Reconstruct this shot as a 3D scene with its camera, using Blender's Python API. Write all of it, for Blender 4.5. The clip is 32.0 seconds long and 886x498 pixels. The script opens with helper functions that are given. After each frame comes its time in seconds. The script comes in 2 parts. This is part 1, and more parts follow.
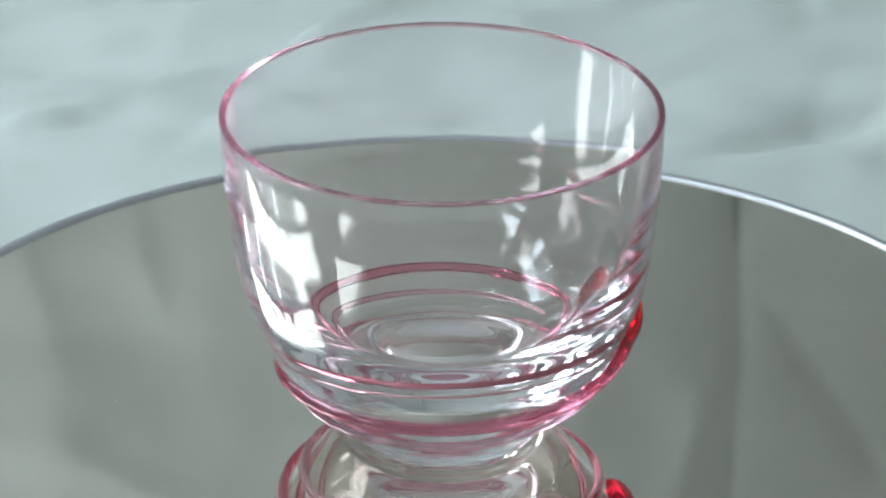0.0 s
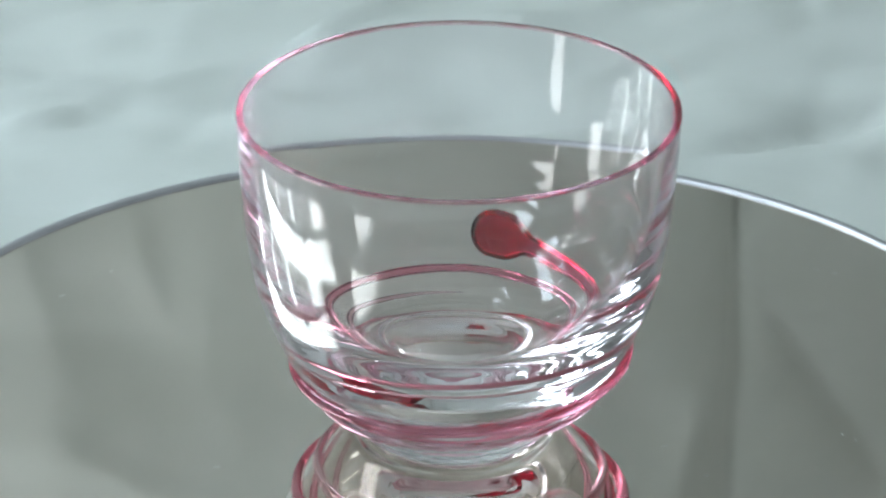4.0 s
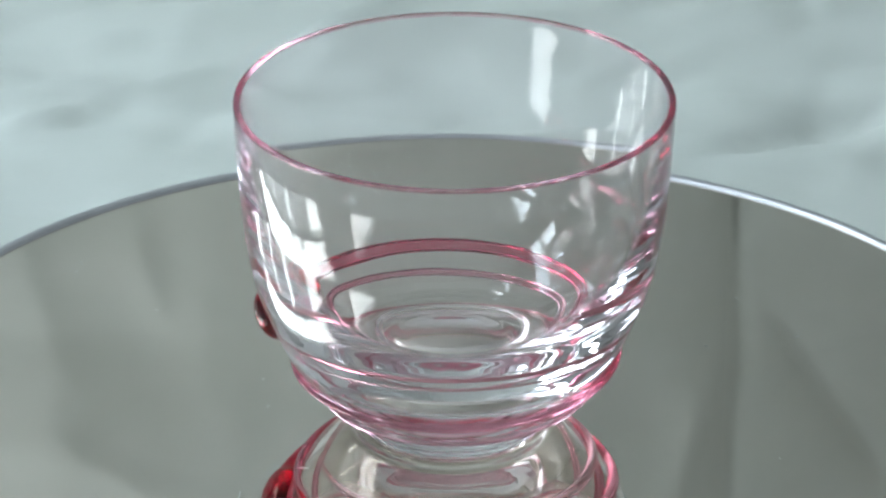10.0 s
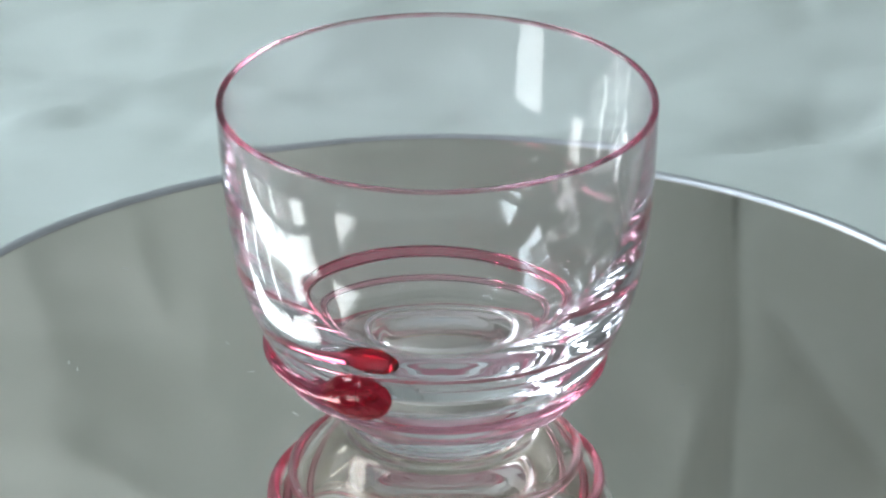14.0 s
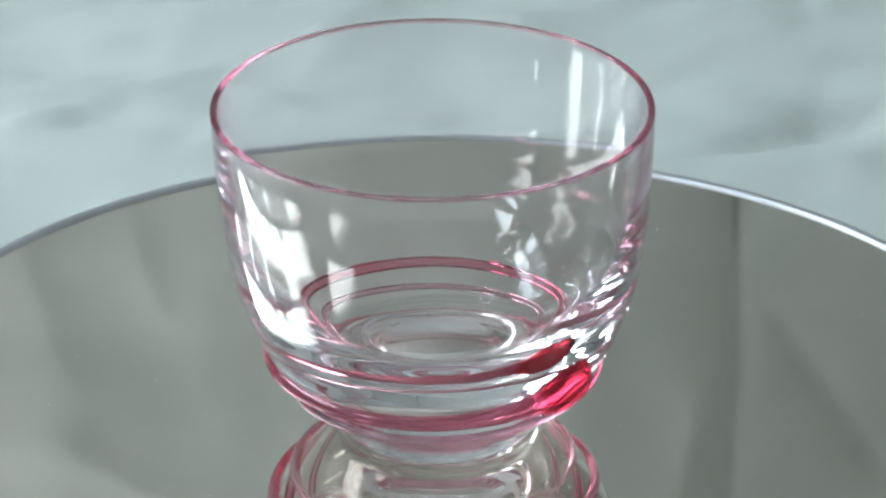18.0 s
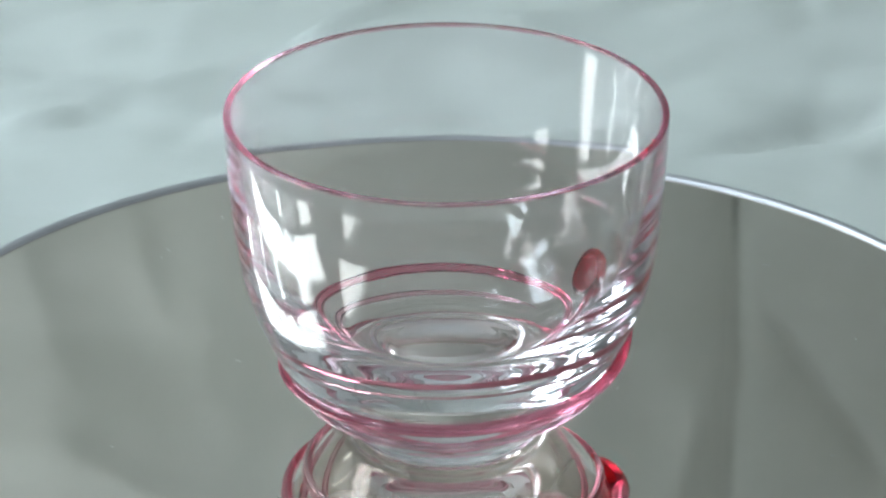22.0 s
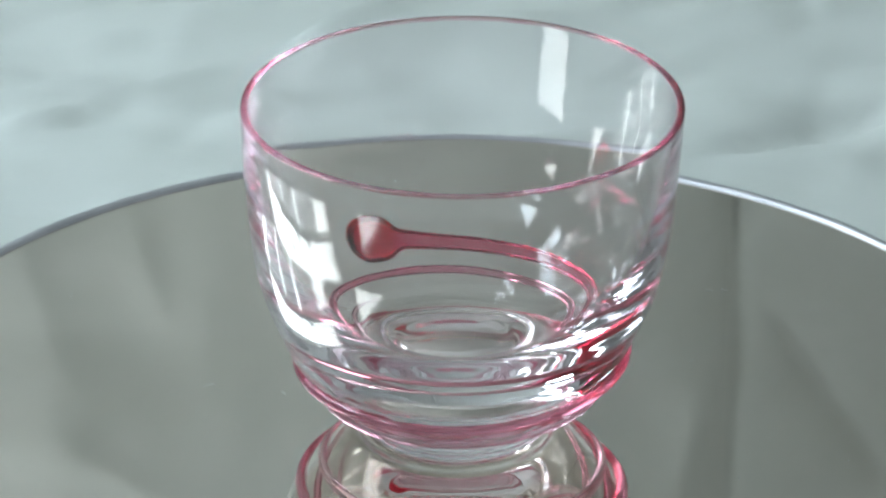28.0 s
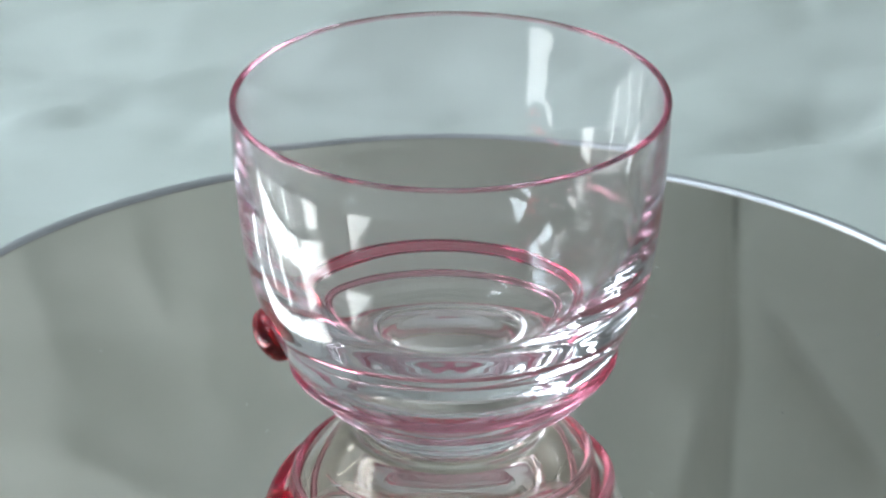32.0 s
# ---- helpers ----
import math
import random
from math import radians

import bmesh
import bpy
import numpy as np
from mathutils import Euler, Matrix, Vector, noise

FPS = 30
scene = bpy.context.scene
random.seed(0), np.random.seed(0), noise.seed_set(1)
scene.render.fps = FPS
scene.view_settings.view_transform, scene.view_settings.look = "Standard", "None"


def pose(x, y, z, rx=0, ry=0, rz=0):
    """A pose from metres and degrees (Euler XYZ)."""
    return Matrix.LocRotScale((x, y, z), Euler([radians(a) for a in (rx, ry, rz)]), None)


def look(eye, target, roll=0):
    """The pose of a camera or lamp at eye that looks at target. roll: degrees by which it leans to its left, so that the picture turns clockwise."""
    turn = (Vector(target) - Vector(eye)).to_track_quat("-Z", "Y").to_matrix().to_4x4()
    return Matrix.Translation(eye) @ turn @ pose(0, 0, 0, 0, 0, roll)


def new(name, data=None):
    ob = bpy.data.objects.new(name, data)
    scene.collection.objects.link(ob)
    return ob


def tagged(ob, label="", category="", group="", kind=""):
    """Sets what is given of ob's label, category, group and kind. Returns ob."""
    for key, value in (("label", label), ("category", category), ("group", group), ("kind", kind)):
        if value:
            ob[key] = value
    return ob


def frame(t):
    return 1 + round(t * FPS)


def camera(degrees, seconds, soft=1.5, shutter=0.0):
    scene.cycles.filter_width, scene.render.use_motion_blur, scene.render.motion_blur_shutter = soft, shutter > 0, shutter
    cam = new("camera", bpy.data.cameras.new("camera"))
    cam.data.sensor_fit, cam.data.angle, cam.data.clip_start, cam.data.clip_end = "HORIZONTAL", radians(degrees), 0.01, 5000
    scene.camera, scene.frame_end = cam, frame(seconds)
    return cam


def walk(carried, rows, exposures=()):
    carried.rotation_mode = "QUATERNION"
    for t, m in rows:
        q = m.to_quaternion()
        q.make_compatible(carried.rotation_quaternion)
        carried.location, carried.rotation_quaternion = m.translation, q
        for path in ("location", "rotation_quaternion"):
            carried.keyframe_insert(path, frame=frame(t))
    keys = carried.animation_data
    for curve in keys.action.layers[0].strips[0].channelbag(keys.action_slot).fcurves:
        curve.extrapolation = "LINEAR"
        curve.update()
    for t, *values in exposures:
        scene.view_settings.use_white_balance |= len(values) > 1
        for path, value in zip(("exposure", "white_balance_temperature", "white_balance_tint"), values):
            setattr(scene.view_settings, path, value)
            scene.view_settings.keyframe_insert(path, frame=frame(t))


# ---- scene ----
# Camera: it stands still and looks down at a small glass on a turning round mirror.
cam = camera(14.889, 32.0, soft=2.5)
view = look((0.00000, -0.59236, 0.33235), (-0.00085, -0.01050, 0.04264), -0.10)
# clear glass before a mirror needs long light paths
scene.cycles.max_bounces, scene.cycles.transmission_bounces, scene.cycles.glossy_bounces = 40, 40, 40
walk(cam, [(0.0, view), (32.0, view)], exposures=[(0.0, 1.52), (32.0, 1.52)])

# ---- light ----
world = bpy.data.worlds.new("world")
scene.world = world
world.use_nodes = True
wn = world.node_tree
sky = wn.nodes.new("ShaderNodeTexSky")
sky.sky_type = "NISHITA"
sky.sun_disc = False
sky.sun_elevation, sky.sun_rotation = radians(38), radians(250)
wn.links.new(sky.outputs["Color"], wn.nodes["Background"].inputs["Color"])
wn.nodes["Background"].inputs["Strength"].default_value = 0.08


def window_light(name, at, target, sx, sy, watts, colour=(0.718, 0.900, 0.982)):
    data = bpy.data.lights.new(name, "AREA")
    data.shape, data.size, data.size_y, data.energy, data.color = "RECTANGLE", sx, sy, watts, colour
    ob = new(name, data)
    ob.matrix_world = look(at, target)
    return ob


# ---- materials ----
def material(name):
    m = bpy.data.materials.new(name)
    m.use_nodes = True
    nt = m.node_tree
    return m, nt, nt.nodes["Principled BSDF"]


def coords(nt, scale=(1, 1, 1)):
    tc = nt.nodes.new("ShaderNodeTexCoord")
    mp = nt.nodes.new("ShaderNodeMapping")
    mp.inputs["Scale"].default_value = scale
    nt.links.new(tc.outputs["Object"], mp.inputs["Vector"])
    return mp.outputs["Vector"]


def noise_of(nt, vec, scale, detail=4.0, rough=0.55):
    n = nt.nodes.new("ShaderNodeTexNoise")
    n.inputs["Scale"].default_value, n.inputs["Detail"].default_value, n.inputs["Roughness"].default_value = scale, detail, rough
    nt.links.new(vec, n.inputs["Vector"])
    return n.outputs["Fac"]


def ramp_of(nt, fac, stops):
    r = nt.nodes.new("ShaderNodeValToRGB")
    while len(r.color_ramp.elements) < len(stops):
        r.color_ramp.elements.new(0.5)
    for e, (pos, col) in zip(r.color_ramp.elements, stops):
        e.position, e.color = pos, (*col, 1)
    nt.links.new(fac, r.inputs["Fac"])
    return r.outputs["Color"]


def bump_of(nt, bsdf, fac, strength, distance):
    b = nt.nodes.new("ShaderNodeBump")
    b.inputs["Strength"].default_value, b.inputs["Distance"].default_value = strength, distance
    nt.links.new(fac, b.inputs["Height"])
    nt.links.new(b.outputs["Normal"], bsdf.inputs["Normal"])


def paint(name, low, high, rough=0.6, scale=6.0):
    m, nt, b = material(name)
    vec = coords(nt)
    nt.links.new(ramp_of(nt, noise_of(nt, vec, scale), [(0.3, low), (0.7, high)]), b.inputs["Base Color"])
    b.inputs["Roughness"].default_value = rough
    bump_of(nt, b, noise_of(nt, vec, scale * 30), 0.15, 0.002)
    return m


def paper_material():
    m, nt, b = material("crumpled_paper")
    vec = coords(nt)
    nt.links.new(ramp_of(nt, noise_of(nt, vec, 9.0, 5.0), [(0.25, (0.67, 0.685, 0.645)), (0.75, (0.76, 0.775, 0.745))]), b.inputs["Base Color"])
    b.inputs["Roughness"].default_value = 0.55
    bump_of(nt, b, noise_of(nt, vec, 160.0, 3.0), 0.10, 0.001)
    return m


def mirror_material():
    m, nt, b = material("silvered_mirror")
    vec = coords(nt)
    nt.links.new(ramp_of(nt, noise_of(nt, vec, 14.0, 5.0), [(0.3, (0.850, 0.768, 0.705)), (0.7, (0.890, 0.808, 0.742))]), b.inputs["Base Color"])
    b.inputs["Metallic"].default_value = 1.0
    nt.links.new(ramp_of(nt, noise_of(nt, vec, 25.0, 3.0), [(0.3, (0.004,) * 3), (0.7, (0.009,) * 3)]), b.inputs["Roughness"])
    return m


def metal(name, colour, rough):
    m, nt, b = material(name)
    vec = coords(nt)
    low = tuple(c * 0.85 for c in colour)
    nt.links.new(ramp_of(nt, noise_of(nt, vec, 40.0), [(0.3, low), (0.7, colour)]), b.inputs["Base Color"])
    b.inputs["Metallic"].default_value, b.inputs["Roughness"].default_value = 1.0, rough
    return m


def glass_material(name, colour, deep=None, ior=1.5, rough=0.0):
    """Clear or tinted glass; with deep, the tint clouds between the two colours."""
    m = bpy.data.materials.new(name)
    m.use_nodes = True
    nt = m.node_tree
    nt.nodes.remove(nt.nodes["Principled BSDF"])
    g = nt.nodes.new("ShaderNodeBsdfGlass")
    g.inputs["IOR"].default_value, g.inputs["Roughness"].default_value = ior, rough
    g.inputs["Color"].default_value = (*colour, 1)
    if deep:
        nt.links.new(ramp_of(nt, noise_of(nt, coords(nt), 180.0, 3.0), [(0.35, deep), (0.65, colour)]), g.inputs["Color"])
    nt.links.new(g.outputs["BSDF"], nt.nodes["Material Output"].inputs["Surface"])
    return m


def net_material():
    """Thin woven cloth that lets a part of the daylight straight through."""
    m, nt, b = material("net_cloth")
    vec = coords(nt)
    nt.links.new(ramp_of(nt, noise_of(nt, vec, 30.0), [(0.3, (0.55, 0.55, 0.55)), (0.7, (0.66, 0.66, 0.66))]), b.inputs["Base Color"])
    b.inputs["Roughness"].default_value = 0.9
    clear = nt.nodes.new("ShaderNodeBsdfTransparent")
    both = nt.nodes.new("ShaderNodeMixShader")
    both.inputs["Fac"].default_value = 0.58
    nt.links.new(clear.outputs["BSDF"], both.inputs[1])
    nt.links.new(b.outputs["BSDF"], both.inputs[2])
    nt.links.new(both.outputs["Shader"], nt.nodes["Material Output"].inputs["Surface"])
    return m


PAPER = paper_material()
MIRROR = mirror_material()
STEEL = metal("polished_edge", (0.72, 0.70, 0.73), 0.46)
DARK = paint("black_plastic", (0.02, 0.02, 0.02), (0.035, 0.035, 0.035), 0.4)
WALL = paint("wall_plaster", (0.54, 0.54, 0.53), (0.60, 0.60, 0.59), 0.8)
CEIL = paint("ceiling_paint", (0.50, 0.50, 0.49), (0.57, 0.57, 0.56), 0.8)
FLOOR = paint("floor_boards", (0.34, 0.29, 0.23), (0.44, 0.38, 0.31), 0.45)
FRAME = paint("window_paint", (0.50, 0.50, 0.50), (0.60, 0.60, 0.60), 0.4)
WOOD = paint("table_wood", (0.20, 0.13, 0.08), (0.30, 0.20, 0.12), 0.5)
CLOTH = paint("grey_cloth", (0.22, 0.22, 0.22), (0.28, 0.28, 0.28), 0.9)
NET = net_material()
DUST = paint("dust", (0.7, 0.7, 0.68), (0.85, 0.85, 0.83), 0.9)
CLEAR = glass_material("clear_glass", (0.995, 0.987, 0.991))
SCUFFED = glass_material("scuffed_glass", (0.99, 0.985, 0.988))
nt = SCUFFED.node_tree
nt.links.new(ramp_of(nt, noise_of(nt, coords(nt), 320.0, 5.0, 0.7), [(0.48, (0.0,) * 3), (0.80, (0.08,) * 3)]), nt.nodes["Glass BSDF"].inputs["Roughness"])
RIM = glass_material("pink_edge_glass", (0.89, 0.56, 0.64), (0.94, 0.78, 0.82))
RUBY = glass_material("ruby_glass", (0.8, 0.1, 0.2))
nt = RUBY.node_tree
gloss = nt.nodes.new("ShaderNodeBsdfGlossy")
gloss.inputs["Roughness"].default_value = 0.0
edge = nt.nodes.new("ShaderNodeLayerWeight")
edge.inputs["Blend"].default_value = 0.5
steep = nt.nodes.new("ShaderNodeMath")
steep.operation = "POWER"
nt.links.new(edge.outputs["Facing"], steep.inputs[0])
steep.inputs[1].default_value = 4.0
share = nt.nodes.new("ShaderNodeMath")
share.operation = "MULTIPLY_ADD"
nt.links.new(steep.outputs[0], share.inputs[0])
share.inputs[1].default_value, share.inputs[2].default_value = 0.55, 0.035
coat = nt.nodes.new("ShaderNodeMixShader")
nt.links.new(share.outputs[0], coat.inputs["Fac"])
nt.links.new(nt.nodes["Glass BSDF"].outputs["BSDF"], coat.inputs[1])
nt.links.new(gloss.outputs["BSDF"], coat.inputs[2])
nt.links.new(coat.outputs["Shader"], nt.nodes["Material Output"].inputs["Surface"])
pigment = nt.nodes.new("ShaderNodeAttribute")
pigment.attribute_name = "pigment"
cloud = nt.nodes.new("ShaderNodeMath")
cloud.operation = "MULTIPLY_ADD"
nt.links.new(noise_of(nt, coords(nt), 260.0, 3.0), cloud.inputs[0])
cloud.inputs[1].default_value = 0.16
nt.links.new(pigment.outputs["Fac"], cloud.inputs[2])
nt.links.new(ramp_of(nt, cloud.outputs[0], [(0.02, (0.95, 0.72, 0.78)), (0.20, (0.92, 0.47, 0.58)), (0.38, (0.88, 0.27, 0.38)), (0.6, (0.82, 0.11, 0.21)), (0.95, (0.72, 0.025, 0.06))]), nt.nodes["Glass BSDF"].inputs["Color"])


# ---- building helpers ----
def part(name, bm, mat, parent, label="", smooth=True):
    me = bpy.data.meshes.new(name)
    bm.to_mesh(me)
    bm.free()
    return dress(name, me, mat, parent, label, smooth)


def dress(name, me, mat, parent, label="", smooth=True):
    me.materials.append(mat)
    if smooth:
        me.polygons.foreach_set("use_smooth", [True] * len(me.polygons))
    ob = new(name, me)
    ob.parent = parent
    if label:
        tagged(ob, label)
    return ob


def box(bm, x0, x1, y0, y1, z0, z1):
    made = bmesh.ops.create_cube(bm, size=1.0)
    for v in made["verts"]:
        v.co = Vector((x0 + (v.co.x + 0.5) * (x1 - x0), y0 + (v.co.y + 0.5) * (y1 - y0), z0 + (v.co.z + 0.5) * (z1 - z0)))


def lathe(name, profile, mat, parent, label="", n=192, closed=False):
    """A mesh turned round the z axis from a list of (radius, height)."""
    a = np.linspace(0, 2 * np.pi, n, endpoint=False)
    rows = [np.stack([r * np.cos(a), r * np.sin(a), np.full(n, z)], -1) for r, z in profile]
    verts = np.concatenate(rows)
    m = len(profile)
    faces = []
    for j in range(m if closed else m - 1):
        k = (j + 1) % m
        for i in range(n):
            i2 = (i + 1) % n
            faces.append((j * n + i, j * n + i2, k * n + i2, k * n + i))
    me = bpy.data.meshes.new(name)
    me.from_pydata(verts.tolist(), [], faces)
    return dress(name, me, mat, parent, label)


# ---- the room that the glass and the mirror reflect ----
TABLE_Z = -0.030
FLOOR_Z = TABLE_Z - 0.76
X0, X1, Y0, Y1, ZC = -1.20, 1.90, -2.20, 1.60, 1.90


def slab(name, x0, x1, y0, y1, z0, z1, mat, label, category):
    bm = bmesh.new()
    box(bm, x0, x1, y0, y1, z0, z1)
    ob = part(name, bm, mat, None, "", smooth=False)
    return tagged(ob, label, category, kind="structure")


def wall_with_openings(name, axis, at, a0, a1, z0, z1, holes, thick=0.12):
    """A wall of boxes round its openings, which run right through it. holes: (a0, a1, z0, z1)."""
    bm = bmesh.new()

    def piece(p0, p1, q0, q1):
        if axis == "x":
            box(bm, min(at, at + thick), max(at, at + thick), p0, p1, q0, q1)
        else:
            box(bm, p0, p1, min(at, at + thick), max(at, at + thick), q0, q1)

    here = a0
    for h0, h1, g0, g1 in sorted(holes):
        piece(here, h0, z0, z1)
        piece(h0, h1, z0, g0)
        piece(h0, h1, g1, z1)
        here = h1
    piece(here, a1, z0, z1)
    ob = part(name, bm, WALL, None, "", smooth=False)
    return tagged(ob, "plain light grey plastered wall", "wall", kind="structure")


def window(name, axis, at, hole, uprights, rails, watts, inward, bar=0.03):
    """A framed window in its opening, with the daylight that it lets in."""
    a0, a1, z0, z1 = hole
    top = new(name)
    d = 0.05

    def bar_part(nm, p0, p1, q0, q1):
        bm = bmesh.new()
        if axis == "x":
            box(bm, at - d / 2, at + d / 2, p0, p1, q0, q1)
        else:
            box(bm, p0, p1, at - d / 2, at + d / 2, q0, q1)
        bmesh.ops.bevel(bm, geom=bm.edges[:], offset=0.004, segments=1, affect="EDGES")
        part(nm, bm, FRAME, top, smooth=False)

    bar_part("window_frame", a0, a1, z0, z0 + bar)
    bar_part("window_frame", a0, a1, z1 - bar, z1)
    bar_part("window_frame", a0, a0 + bar, z0 + bar, z1 - bar)
    bar_part("window_frame", a1 - bar, a1, z0 + bar, z1 - bar)
    for u in uprights:
        bar_part("mullion", u - bar / 2, u + bar / 2, z0 + bar, z1 - bar)
    for r in rails:
        bar_part("glazing_bar", a0 + bar, a1 - bar, r - bar / 2, r + bar / 2)
    bm = bmesh.new()
    if axis == "x":
        box(bm, at + inward * 0.026, at + inward * 0.09, a0 - 0.03, a1 + 0.03, z0 - 0.022, z0 - 0.002)
    else:
        box(bm, a0 - 0.03, a1 + 0.03, at + inward * 0.026, at + inward * 0.09, z0 - 0.022, z0 - 0.002)
    bmesh.ops.bevel(bm, geom=bm.edges[:], offset=0.004, segments=1, affect="EDGES")
    part("window_sill", bm, FRAME, top, "painted window sill", smooth=False)
    mid, zm = (a0 + a1) / 2, (z0 + z1) / 2
    out = -0.06 * inward
    if axis == "x":
        window_light("daylight", (at + out, mid, zm), (at + inward, mid, zm), a1 - a0, z1 - z0, watts)
    else:
        window_light("daylight", (mid, at + out, zm), (mid, at + inward, zm), a1 - a0, z1 - z0, watts)
    return tagged(top, "daylit window with a pale painted frame", "window", kind="structure")


WIN_A = (-0.24, 1.18, 0.63, 1.32)
WIN_B = (-1.36, -0.70, 0.63, 1.24)
# added opening hidden behind the paper, there only to let in fill light
WIN_FILL = (-0.95, 0.45, 0.35, 1.65)
slab("floor", X0, X1, Y0, Y1, FLOOR_Z - 0.05, FLOOR_Z, FLOOR, "brown wooden floor", "floor")
slab("ceiling", X0, X1, Y0, Y1, ZC, ZC + 0.08, CEIL, "plain pale grey ceiling", "ceiling")
wall_with_openings("wall_west", "x", X0, Y0, Y1, FLOOR_Z, ZC, [WIN_A, WIN_B], -0.12)
wall_with_openings("wall_south", "y", Y0, X0, X1, FLOOR_Z, ZC, [], -0.12)
wall_with_openings("wall_east", "x", X1, Y0, Y1, FLOOR_Z, ZC, [], 0.12)
wall_with_openings("wall_north", "y", Y1, X0, X1, FLOOR_Z, ZC, [WIN_FILL], 0.12)
window("window_1", "x", X0 - 0.05, WIN_A, [-0.19, 0.62], [0.935], 18.4, 1, 0.022)
window("window_2", "x", X0 - 0.05, WIN_B, [], [], 6.2, 1, 0.022)
# unseen north window, made up to brighten the ceiling and walls
window("window_3", "y", Y1 + 0.05, WIN_FILL, [-0.25], [1.2], 5, -1)


def build_curtain(mat, y0, y1, foot, head, label):
    """A cloth in shallow folds before a part of a window; foot and head give its lower and upper edge at each y."""
    bm = bmesh.new()
    n, m = max(8, int((y1 - y0) * 160)), 8
    rows = []
    for k in range(m + 1):
        row = []
        for i in range(n + 1):
            y = y0 + (y1 - y0) * i / n
            z = foot(y) + (head(y) - foot(y)) * k / m
            row.append(bm.verts.new((X0 + 0.010 + 0.006 * math.sin(y * 110 + z * 2), y, z)))
        rows.append(row)
    for a, c in zip(rows, rows[1:]):
        for i in range(n):
            bm.faces.new((a[i], a[i + 1], c[i + 1], c[i]))
    ob = part("curtain", bm, mat, None)
    ob.modifiers.new("thickness", "SOLIDIFY").thickness = 0.0015
    tagged(ob, label, "curtain", "window cloths")


def peaks(base, *tips):
    """An upper edge at one height with narrow peaks at the hooks, each (y, rise, width)."""
    return lambda y: base + max([0.0] + [h * (1 - abs(y - c) / w) for c, h, w in tips])


level = lambda z: (lambda y: z)
build_curtain(NET, -0.01, 0.31, level(0.625), peaks(0.90, (0.21, 0.10, 0.05), (0.02, 0.02, 0.04)), "pale net curtain on hooks across the lower window")
build_curtain(NET, 0.36, 0.60, level(0.625), peaks(0.89, (0.39, 0.09, 0.06), (0.58, 0.03, 0.05)), "pale net curtain on hooks across the lower window")
build_curtain(NET, 0.64, 0.98, level(0.625), peaks(0.90, (0.70, 0.04, 0.05), (0.95, 0.05, 0.05)), "pale net curtain on hooks across the lower window")
build_curtain(CLOTH, -1.38, -0.69, lambda y: 0.73 + 0.12 * (-0.69 - y), lambda y: 0.85 + 0.50 * (-0.69 - y), "grey cloth draped slantwise across the window")


# ---- table and the paper sheet that lies on it and rises behind ----
def build_table():
    top = new("table")
    top.location = (0, 0, 0)
    bm = bmesh.new()
    box(bm, -0.85, 0.85, -0.75, 0.85, TABLE_Z - 0.035, TABLE_Z - 0.004)
    bmesh.ops.bevel(bm, geom=bm.edges[:], offset=0.006, segments=2, affect="EDGES")
    part("tabletop", bm, WOOD, top, smooth=False)
    for x in (-0.78, 0.78):
        for y in (-0.68, 0.78):
            bm = bmesh.new()
            box(bm, x - 0.03, x + 0.03, y - 0.03, y + 0.03, FLOOR_Z, TABLE_Z - 0.035)
            part("leg", bm, WOOD, top, smooth=False)
    tagged(top, "wooden table covered by a sheet of pale paper", "table")


def crease(px, py, x0, y0, x1, y1, width, height):
    """A soft ridge along a line from one point to another."""
    dx, dy = x1 - x0, y1 - y0
    length = math.hypot(dx, dy)
    u = ((px - x0) * dx + (py - y0) * dy) / length
    v = (-(px - x0) * dy + (py - y0) * dx) / length
    fade = np.clip(np.minimum(u, length - u) / (0.25 * length) + 0.3, 0, 1)
    return height * fade * np.exp(-np.abs(v) / width)


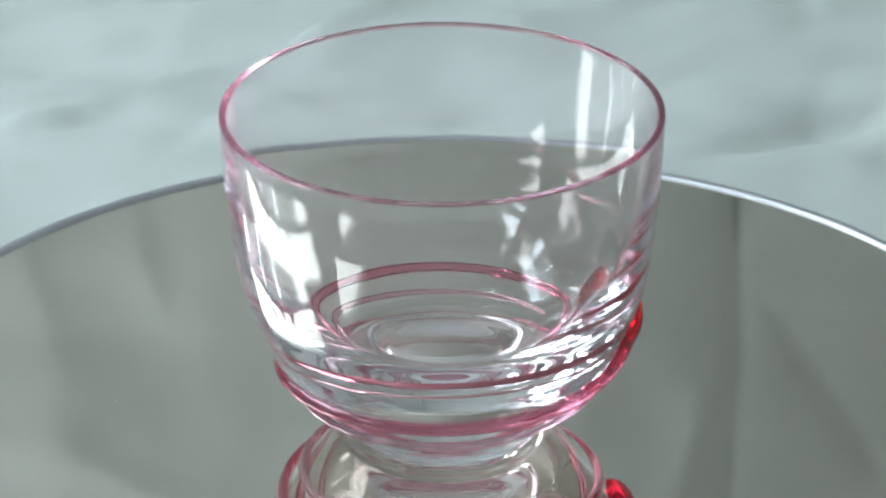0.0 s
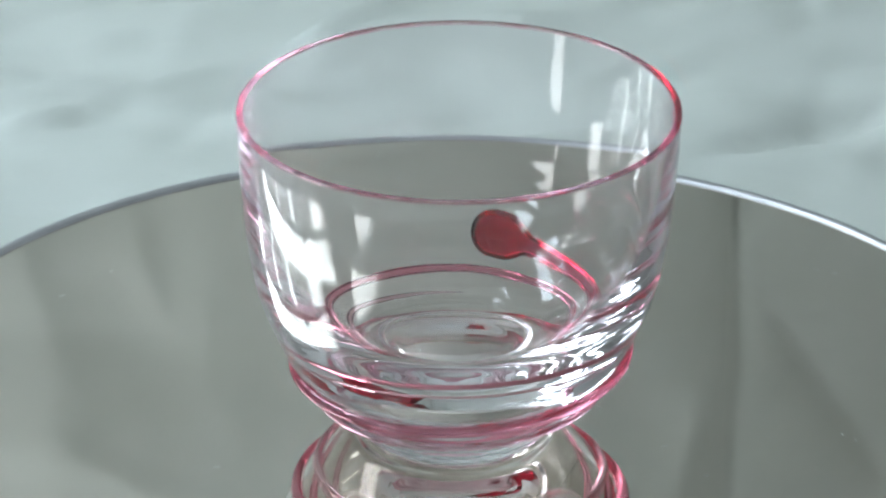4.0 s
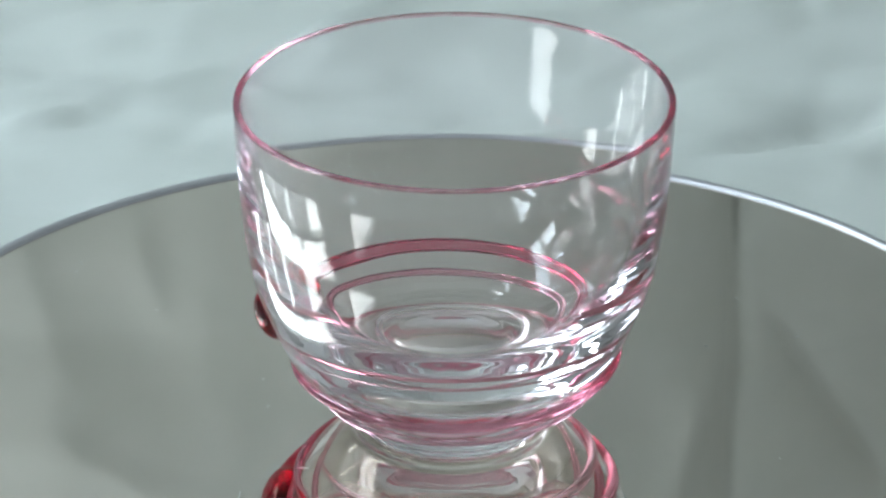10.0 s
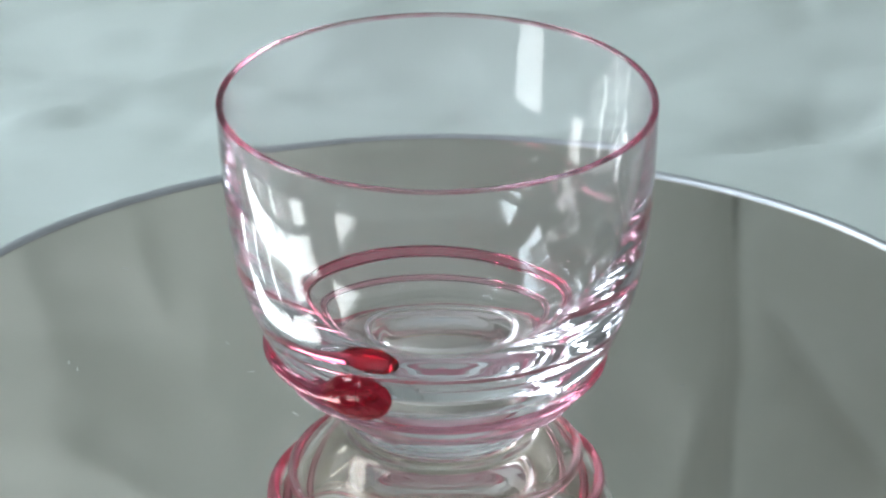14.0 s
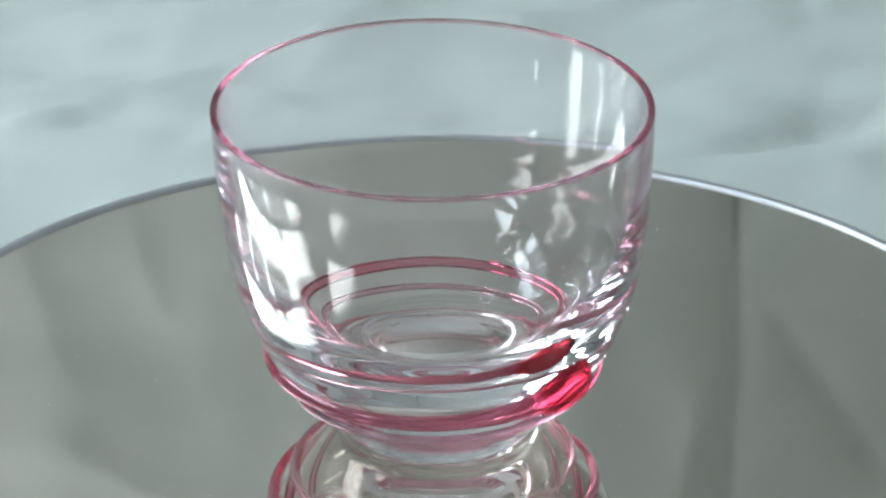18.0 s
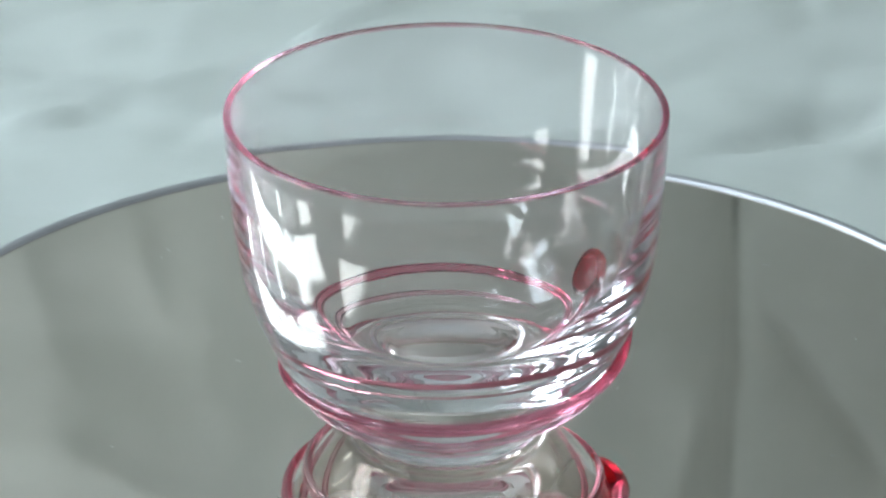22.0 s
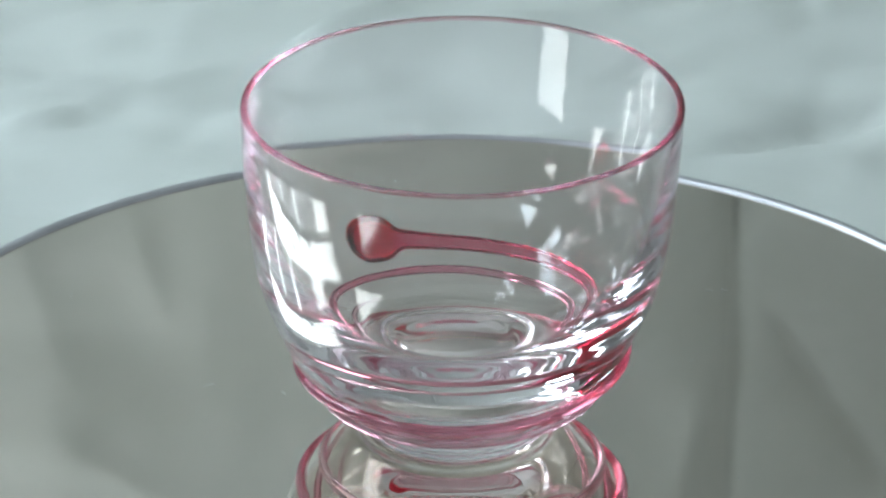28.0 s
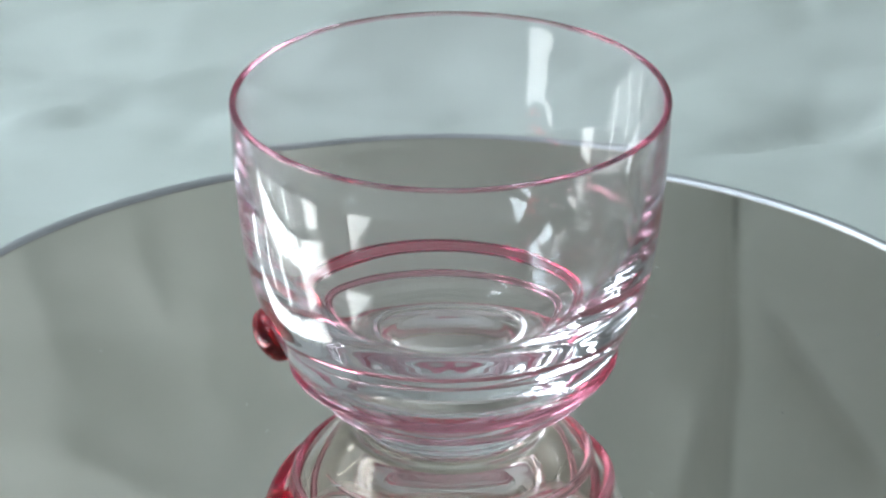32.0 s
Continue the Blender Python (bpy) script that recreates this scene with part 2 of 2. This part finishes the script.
def build_paper():
    nx, ny = 260, 460
    xs = np.linspace(-0.45, 0.45, nx)
    flat, bend = 0.36, 0.12
    total = 0.70 + flat + bend * np.pi / 2 + 0.80
    vs = np.linspace(-0.70, total - 0.70, ny)
    rng = np.random.default_rng(4)
    pts = np.zeros((ny, nx, 3))
    nrm = np.zeros((ny, nx, 3))
    for j, v in enumerate(vs):
        a = min(max((v - flat) / bend, 0), np.pi / 2)
        rest = max(v - flat - bend * np.pi / 2, 0)
        y = min(v, flat) + bend * math.sin(a)
        z = bend * (1 - math.cos(a)) + rest
        pts[j, :, 0], pts[j, :, 1], pts[j, :, 2] = xs, y, TABLE_Z + z
        nrm[j, :, 1], nrm[j, :, 2] = -math.sin(a), math.cos(a)
    px, pv = np.meshgrid(xs, vs)
    h = np.zeros((ny, nx))
    for j in range(ny):
        for i in range(nx):
            x, v = px[j, i], pv[j, i]
            h[j, i] = 0.007 * noise.noise((x * 4.0, v * 8.0, 1.3)) + 0.0042 * noise.noise((x * 13.0, v * 22.0 + x * 5.0, 5.1)) + 0.0013 * noise.noise((x * 40.0, v * 48.0, 2.0))
    for k in range(70):
        x0, v0 = rng.uniform(-0.5, 0.5), rng.uniform(0.0, 1.1)
        turn, length = rng.normal(-0.12, 0.35), rng.uniform(0.08, 0.28)
        h += crease(px, pv, x0, v0, x0 + length * math.cos(turn), v0 + length * math.sin(turn), rng.uniform(0.004, 0.012), rng.choice([-1, 1]) * rng.uniform(0.0010, 0.0042))
    # long soft wrinkles over the part that lies on the table
    for k in range(46):
        x0, v0 = rng.uniform(-0.45, 0.40), rng.uniform(0.05, 0.45)
        turn, length = rng.normal(0.55, 0.45), rng.uniform(0.06, 0.20)
        h += crease(px, pv, x0, v0, x0 + length * math.cos(turn), v0 + length * math.sin(turn), rng.uniform(0.005, 0.012), rng.choice([-1, 1]) * rng.uniform(0.0015, 0.005))
    # the upright folds behind the mirror
    for x0, v0, x1, v1, width, height in (
            (0.100, 0.50, 0.107, 0.708, 0.008, -0.016), (0.115, 0.700, 0.170, 0.79, 0.007, -0.007), (0.107, 0.695, 0.104, 0.84, 0.009, -0.010),
            (0.100, 0.715, 0.074, 0.82, 0.012, 0.008), (-0.158, 0.64, -0.134, 0.715, 0.010, 0.0015),
            (-0.140, 0.705, -0.090, 0.690, 0.009, -0.0015), (-0.115, 0.64, -0.098, 0.70, 0.010, 0.0015), (-0.150, 0.73, -0.080, 0.775, 0.010, 0.002)):
        h += crease(px, pv, x0, v0, x1, v1, width, height)
    # short sharp wrinkles beside the mirror
    for k in range(80):
        x0, v0 = rng.uniform(-0.16, 0.14), rng.uniform(0.13, 0.31)
        turn, length = rng.normal(0.55, 0.4), rng.uniform(0.02, 0.08)
        h += crease(px, pv, x0, v0, x0 + length * math.cos(turn), v0 + length * math.sin(turn), rng.uniform(0.003, 0.006), rng.choice([-1, 1]) * rng.uniform(0.0007, 0.0019))
    for x0, v0, x1, v1, width, height in (
            (-0.040, 0.238, -0.012, 0.272, 0.004, 0.005), (0.066, 0.181, 0.122, 0.217, 0.005, -0.006), (0.058, 0.262, 0.102, 0.283, 0.004, 0.004),
            (0.100, 0.268, 0.128, 0.296, 0.004, 0.006), (-0.120, 0.186, -0.058, 0.233, 0.006, 0.005), (-0.125, 0.205, -0.085, 0.222, 0.005, 0.005)):
        h += crease(px, pv, x0, v0, x1, v1, width, height)
    h = np.where(pv < 0.34, np.maximum(h + 0.006, -0.003), h + 0.006)
    h *= np.clip((np.hypot(px, pv) - 0.095) / 0.03, 0, 1)
    pts += nrm * h[..., None]
    rise = np.clip((pv - 0.40) / 0.15, 0, 1)
    pts[..., 1] += rise * 0.22 * ((px - 0.03) + np.sqrt((px - 0.03) ** 2 + 0.05 ** 2))
    faces = [(j * nx + i, j * nx + i + 1, (j + 1) * nx + i + 1, (j + 1) * nx + i) for j in range(ny - 1) for i in range(nx - 1)]
    me = bpy.data.meshes.new("paper_backdrop")
    me.from_pydata(pts.reshape(-1, 3).tolist(), [], faces)
    ob = dress("paper_backdrop", me, PAPER, None)
    thick = ob.modifiers.new("thickness", "SOLIDIFY")
    thick.thickness, thick.offset = 0.0004, -1.0
    tagged(ob, "crumpled pale grey paper sheet curving up behind the mirror", "backdrop", kind="structure")


build_table()
build_paper()

# ---- the turning round mirror ----
DISC = 0.1219


def build_mirror():
    top = new("mirror_turntable")
    lathe("mirror_plate", [(0.0002, 0.0), (0.03, 0.0), (0.08, 0.0), (DISC - 0.0004, 0.0)], MIRROR, top, "silvered mirror glass")
    lathe("metal_edge", [(DISC - 0.0004, 0.0)] + [(DISC + 0.0010 - 0.0012 * math.cos(radians(k * 15)), 0.0001 + 0.0008 * math.sin(radians(k * 15))) for k in range(12)] + [(DISC + 0.0027, -0.0002), (DISC + 0.0034, -0.0006), (DISC + 0.0037, -0.0012), (DISC + 0.0036, -0.0034), (DISC + 0.001, -0.0056), (DISC - 0.0004, -0.0056), (DISC - 0.0004, 0.0)], STEEL, top, "bright polished edge of the mirror")
    lathe("turntable_base", [(0.0004, -0.0042), (0.118, -0.0042), (0.118, -0.006), (0.092, -0.008), (0.092, TABLE_Z + 0.004), (0.090, TABLE_Z), (0.0004, TABLE_Z)], DARK, top, "black plastic base of the turntable", n=96)
    # dust flecks and hairline scratches that ride round on the mirror
    rng = np.random.default_rng(9)
    spots = [(0.0504, 46.8, 0.0013)] + [(rng.uniform(0.03, 0.115), rng.uniform(0, 360), rng.uniform(0.0003, 0.0009)) for _ in range(26)]
    for r, deg, size in spots:
        bm = bmesh.new()
        turn = rng.uniform(0, 180)
        box(bm, -size, size, -0.00006, 0.00006, 0.0, 0.00005)
        bmesh.ops.transform(bm, matrix=pose(r * math.cos(radians(deg)), r * math.sin(radians(deg)), 0.00002, 0, 0, turn), verts=bm.verts)
        part("dust_fleck", bm, DUST, top, smooth=False)
    tagged(top, "round mirror with a bright polished metal edge", "mirror")
    return top


mirror = build_mirror()

# ---- the glass ----
HEIGHT = 0.0692
OUTER = [(18.4, 0.0), (19.2, 0.3), (19.5, 0.8), (19.5, 1.35), (19.4, 1.9), (19.8, 2.5), (20.8, 3.25), (22.0, 4.2), (23.7, 5.6), (26.2, 7.8), (29.0, 10.8), (31.9, 14.8), (34.3, 19.3), (36.4, 24.2), (38.88, 31.0), (40.74, 41.0), (41.75, 52.0), (42.3, 62.0), (42.5, 68.2)]
INNER = [(0.0, 14.2), (3.0, 14.2), (6.0, 14.21), (9.2, 14.25), (12.4, 14.45), (15.55, 14.96), (18.21, 15.83), (21.04, 17.31), (23.63, 19.19), (26.02, 21.31), (28.24, 23.62), (30.0, 25.79), (31.84, 28.41), (33.54, 31.12), (35.03, 33.95), (36.22, 36.92), (37.15, 39.56), (38.05, 42.63), (38.7, 45.76), (39.2, 48.93), (39.63, 52.1), (39.97, 54.87), (40.31, 58.05), (40.6, 61.24), (40.85, 64.43), (41.1, 68.2)]
UNDER = [(0.0, 1.3), (5.0, 1.12), (9.5, 0.60), (12.8, 0.08), (13.5, 0.0), (15.5, 0.0), (17.8, 0.0)]


def blurred(values, steps):
    """The values smoothed over a number of steps, with their ends kept."""
    k = np.exp(-0.5 * (np.arange(-3 * steps, 3 * steps + 1) / steps) ** 2)
    k /= k.sum()
    first, last = values[0], values[-1]
    pad = np.concatenate([2 * first - values[3 * steps:0:-1], values, 2 * last - values[-2:-3 * steps - 2:-1]])
    return np.convolve(pad, k, "valid")


def smooth_line(points, count, soft=0.0012):
    """A soft line through the points, at even steps of its length, in metres."""
    p = np.array(points) * 1e-3
    s = np.concatenate([[0], np.cumsum(np.hypot(*np.diff(p, axis=0).T))])
    q = np.linspace(0, s[-1], 4000)
    slope = np.gradient(p, s, axis=0)
    k = np.clip(np.searchsorted(s, q) - 1, 0, len(s) - 2)
    h = s[k + 1] - s[k]
    t = (q - s[k]) / h
    cols = []
    for c in (0, 1):
        y = (1 + 2 * t) * (1 - t) ** 2 * p[k, c] + t * (1 - t) ** 2 * h * slope[k, c] + t * t * (3 - 2 * t) * p[k + 1, c] + t * t * (t - 1) * h * slope[k + 1, c]
        cols.append(blurred(y, max(1, int(soft / s[-1] * 4000))))
    xy = np.stack(cols, -1)
    s = np.concatenate([[0], np.cumsum(np.hypot(*np.diff(xy, axis=0).T))])
    q = np.linspace(0, s[-1], count)
    return np.stack([np.interp(q, s, xy[:, 0]), np.interp(q, s, xy[:, 1])], -1), q


def grid_mesh(verts, rows, n, keep=None, flip=False):
    """Quads of a grid of rows x n points, whose last column meets the first; keep(j) tells which rows of quads."""
    used = sorted({j for j in range(rows - 1) if keep is None or keep(j)})
    faces = []
    for j in used:
        for i in range(n - 1):
            i2 = i + 1
            f = (j * n + i, j * n + i2, (j + 1) * n + i2, (j + 1) * n + i)
            faces.append(f[::-1] if flip else f)
    flat = np.array(faces)
    ids, inv = np.unique(flat, return_inverse=True)
    me = bpy.data.meshes.new("glass")
    me.from_pydata(verts[ids].tolist(), [], inv.reshape(-1, 4).tolist())
    return me


def build_glass():
    top = new("glass_tumbler")
    # columns stand closer together round the drop
    u_line = np.concatenate([np.linspace(-10, 34, 380, endpoint=False), np.linspace(34, 350, 621)])
    n = len(u_line)
    deg = (DROP - u_line)[::-1]
    u = u_line[::-1]
    line, s_of = smooth_line(OUTER, 4000, 0.0007)
    tang = np.gradient(line, axis=0)
    tang /= np.linalg.norm(tang, axis=1)[:, None]
    normal = np.stack([tang[:, 1], -tang[:, 0]], -1)
    # u: degrees round the glass from the drop along its trailing thread
    z_to_s = lambda z: np.interp(z, line[:, 1], s_of)
    fine = np.linspace(-10, 350, 3601)
    along = lambda at, what, steps: np.interp(u, fine, blurred(np.interp(fine, at, what), steps)) * 1e-3
    zc = along([-10, 0, 10, 25, 50, 90, 140, 200, 330, 350], [22.0, 21.7, 20.6, 18.8, 17.8, 17.2, 16.3, 14.9, 13.8, 13.7], 50)
    thin = along([-10, 2, 10, 18, 30, 60, 100, 220, 318, 335, 348, 350], [0, 2.4, 2.6, 2.25, 1.9, 1.7, 1.55, 1.3, 1.1, 1.05, 1.0, 1.0], 30)
    thin = np.where(u < 0, 0, np.maximum(thin, 0))
    lump = np.sqrt(np.clip(1 - (u / 9.0) ** 2, 0, 1))
    lump = np.where(u < 0, lump, np.exp(-((np.maximum(u, 0) / 13.2) ** 3.6)))
    half = np.maximum((np.maximum(5.7e-3 * lump, 0) ** 4 + thin ** 4) ** 0.25, 1e-5)
    high = (np.maximum(3.6e-3 * lump, 0) ** 4 + (1.1 * thin) ** 4) ** 0.25
    # the second winding, which runs on below the first and tapers out
    zc2 = along([-10, 0, 90, 190, 250, 300, 350], [13.7, 13.5, 11.4, 9.8, 9.0, 8.5, 8.2], 50)
    thin2 = np.maximum(along([-10, 60, 190, 260, 310, 335, 350], [1.0, 1.05, 1.1, 1.05, 0.9, 0.5, 0.2], 20), 1e-5)
    # the outer wall: rows below the windings, across them, between them, and above
    sc, sc2 = z_to_s(zc), z_to_s(zc2)
    lo2_n, gap_n, mid_n, up_n = 80, 14, 21, 260
    lo_n = lo2_n + mid_n + gap_n
    rows = []
    for k in range(lo2_n):
        rows.append((sc2 - thin2) * (k / lo2_n))
    for k in range(mid_n):
        rows.append(sc2 + thin2 * math.sin(-math.pi / 2 + math.pi * k / (mid_n - 1)))
    for k in range(1, gap_n + 1):
        rows.append(sc2 + thin2 + (sc - half - sc2 - thin2) * (k / (gap_n + 1)))
    for k in range(mid_n):
        rows.append(sc + half * math.sin(-math.pi / 2 + math.pi * k / (mid_n - 1)))
    for k in range(1, up_n + 1):
        rows.append(sc + half + (s_of[-1] - sc - half) * (k / up_n))
    s = np.array(rows)
    bump = np.zeros_like(s)
    for k in range(mid_n):
        bump[lo_n + k] = high * math.cos(-math.pi / 2 + math.pi * k / (mid_n - 1))
        bump[lo2_n + k] = 1.1 * thin2 * math.cos(-math.pi / 2 + math.pi * k / (mid_n - 1))
    for j in (lo_n, lo_n + mid_n - 1, lo2_n, lo2_n + mid_n - 1):
        bump[j] = 0
    r = np.interp(s, s_of, line[:, 0]) + bump * np.interp(s, s_of, normal[:, 0])
    z = np.interp(s, s_of, line[:, 1]) + bump * np.interp(s, s_of, normal[:, 1])
    a = np.radians(deg)[None, :]
    outer = np.stack([r * np.cos(a), r * np.sin(a), z], -1).reshape(-1, 3)
    m = len(rows)
    in_band = lambda j: lo_n <= j < lo_n + mid_n - 1 or lo2_n <= j < lo2_n + mid_n - 1
    # body: under side, outer wall, and inner wall
    under, _ = smooth_line(UNDER, 80, 0.0003)
    inner, _ = smooth_line(INNER, 260)
    under[0, 0] = inner[0, 0] = 2e-5
    ring = lambda pts: np.stack([pts[:, 0, None] * np.cos(a), pts[:, 0, None] * np.sin(a), np.repeat(pts[:, 1, None], n, 1)], -1).reshape(-1, 3)
    under = np.concatenate([under, [[line[0, 0], line[0, 1]]]])
    me_out = grid_mesh(outer, m, n, lambda j: not in_band(j))
    dress("outer_wall", me_out, CLEAR, top, "clear glass outer wall and thick base")
    dress("foot", grid_mesh(ring(under), len(under), n, None), SCUFFED, top, "clear glass foot with a scuffed underside")
    dress("inner_wall", grid_mesh(ring(inner), len(inner), n, None, True), CLEAR, top, "clear glass bowl")
    # rounded rim
    ro, ri, zt = line[-1, 0], inner[-1, 0], line[-1, 1]
    mid, hw = (ro + ri) / 2, (ro - ri) / 2
    lip = np.array([[mid + hw * math.cos(t), zt + hw * 1.0 * math.sin(t)] for t in np.linspace(0, math.pi, 13)])
    dress("rim", grid_mesh(ring(lip), len(lip), n, None), RIM, top, "pink-tinged rounded rim")
    # thread and drop
    full = range(n - 1)
    shade = np.interp(u, [-10, 9, 14, 22, 60, 120, 350], [1.0, 1.0, 0.52, 0.36, 0.29, 0.24, 0.15])
    tint = np.concatenate([np.tile(np.interp(u, [-10, 60, 350], [0.16, 0.05, -0.06]), lo2_n + mid_n), np.tile(shade, m - lo2_n - mid_n)]).astype(np.float32)
    faces_t, faces_d = [], []
    for j in range(lo2_n, lo_n + mid_n - 1):
        for i in full:
            i2 = i + 1
            f = (j * n + i, j * n + i2, (j + 1) * n + i2, (j + 1) * n + i)
            if in_band(j):
                (faces_d if u[i] < 15.0 and j >= lo_n else faces_t).append(f)
    for name, faces, mat, label in (("thread", faces_t, RUBY, "trailed pink glass thread"), ("drop", faces_d, RUBY, "deep red glass drop")):
        flat = np.array(faces)
        ids, inv = np.unique(flat, return_inverse=True)
        me = bpy.data.meshes.new(name)
        me.from_pydata(outer[ids].tolist(), [], inv.reshape(-1, 4).tolist())
        me.attributes.new("pigment", "FLOAT", "POINT").data.foreach_set("value", tint[ids])
        dress(name, me, mat, top, label)
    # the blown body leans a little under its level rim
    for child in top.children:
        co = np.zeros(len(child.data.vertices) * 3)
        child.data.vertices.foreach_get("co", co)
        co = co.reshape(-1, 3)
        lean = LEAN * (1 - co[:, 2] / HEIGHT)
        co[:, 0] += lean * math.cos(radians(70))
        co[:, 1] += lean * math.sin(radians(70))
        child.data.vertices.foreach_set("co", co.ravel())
    tagged(top, "clear glass tumbler with a red drop and trailed pink thread", "glass")
    return top


DROP = 7.0
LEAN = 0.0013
glass = build_glass()


# ---- what turns ----
SPIN = 17.08
OFF = (-0.00098, -0.00282)


def motions():
    times = [0.5 * k for k in range(65)]
    walk(mirror, [(t, pose(0, 0, 0, 0, 0, SPIN * t)) for t in times])
    walk(glass, [(t, pose(0, 0, 0, 0, 0, SPIN * t) @ pose(OFF[0], OFF[1], 0.00012)) for t in times])


motions()
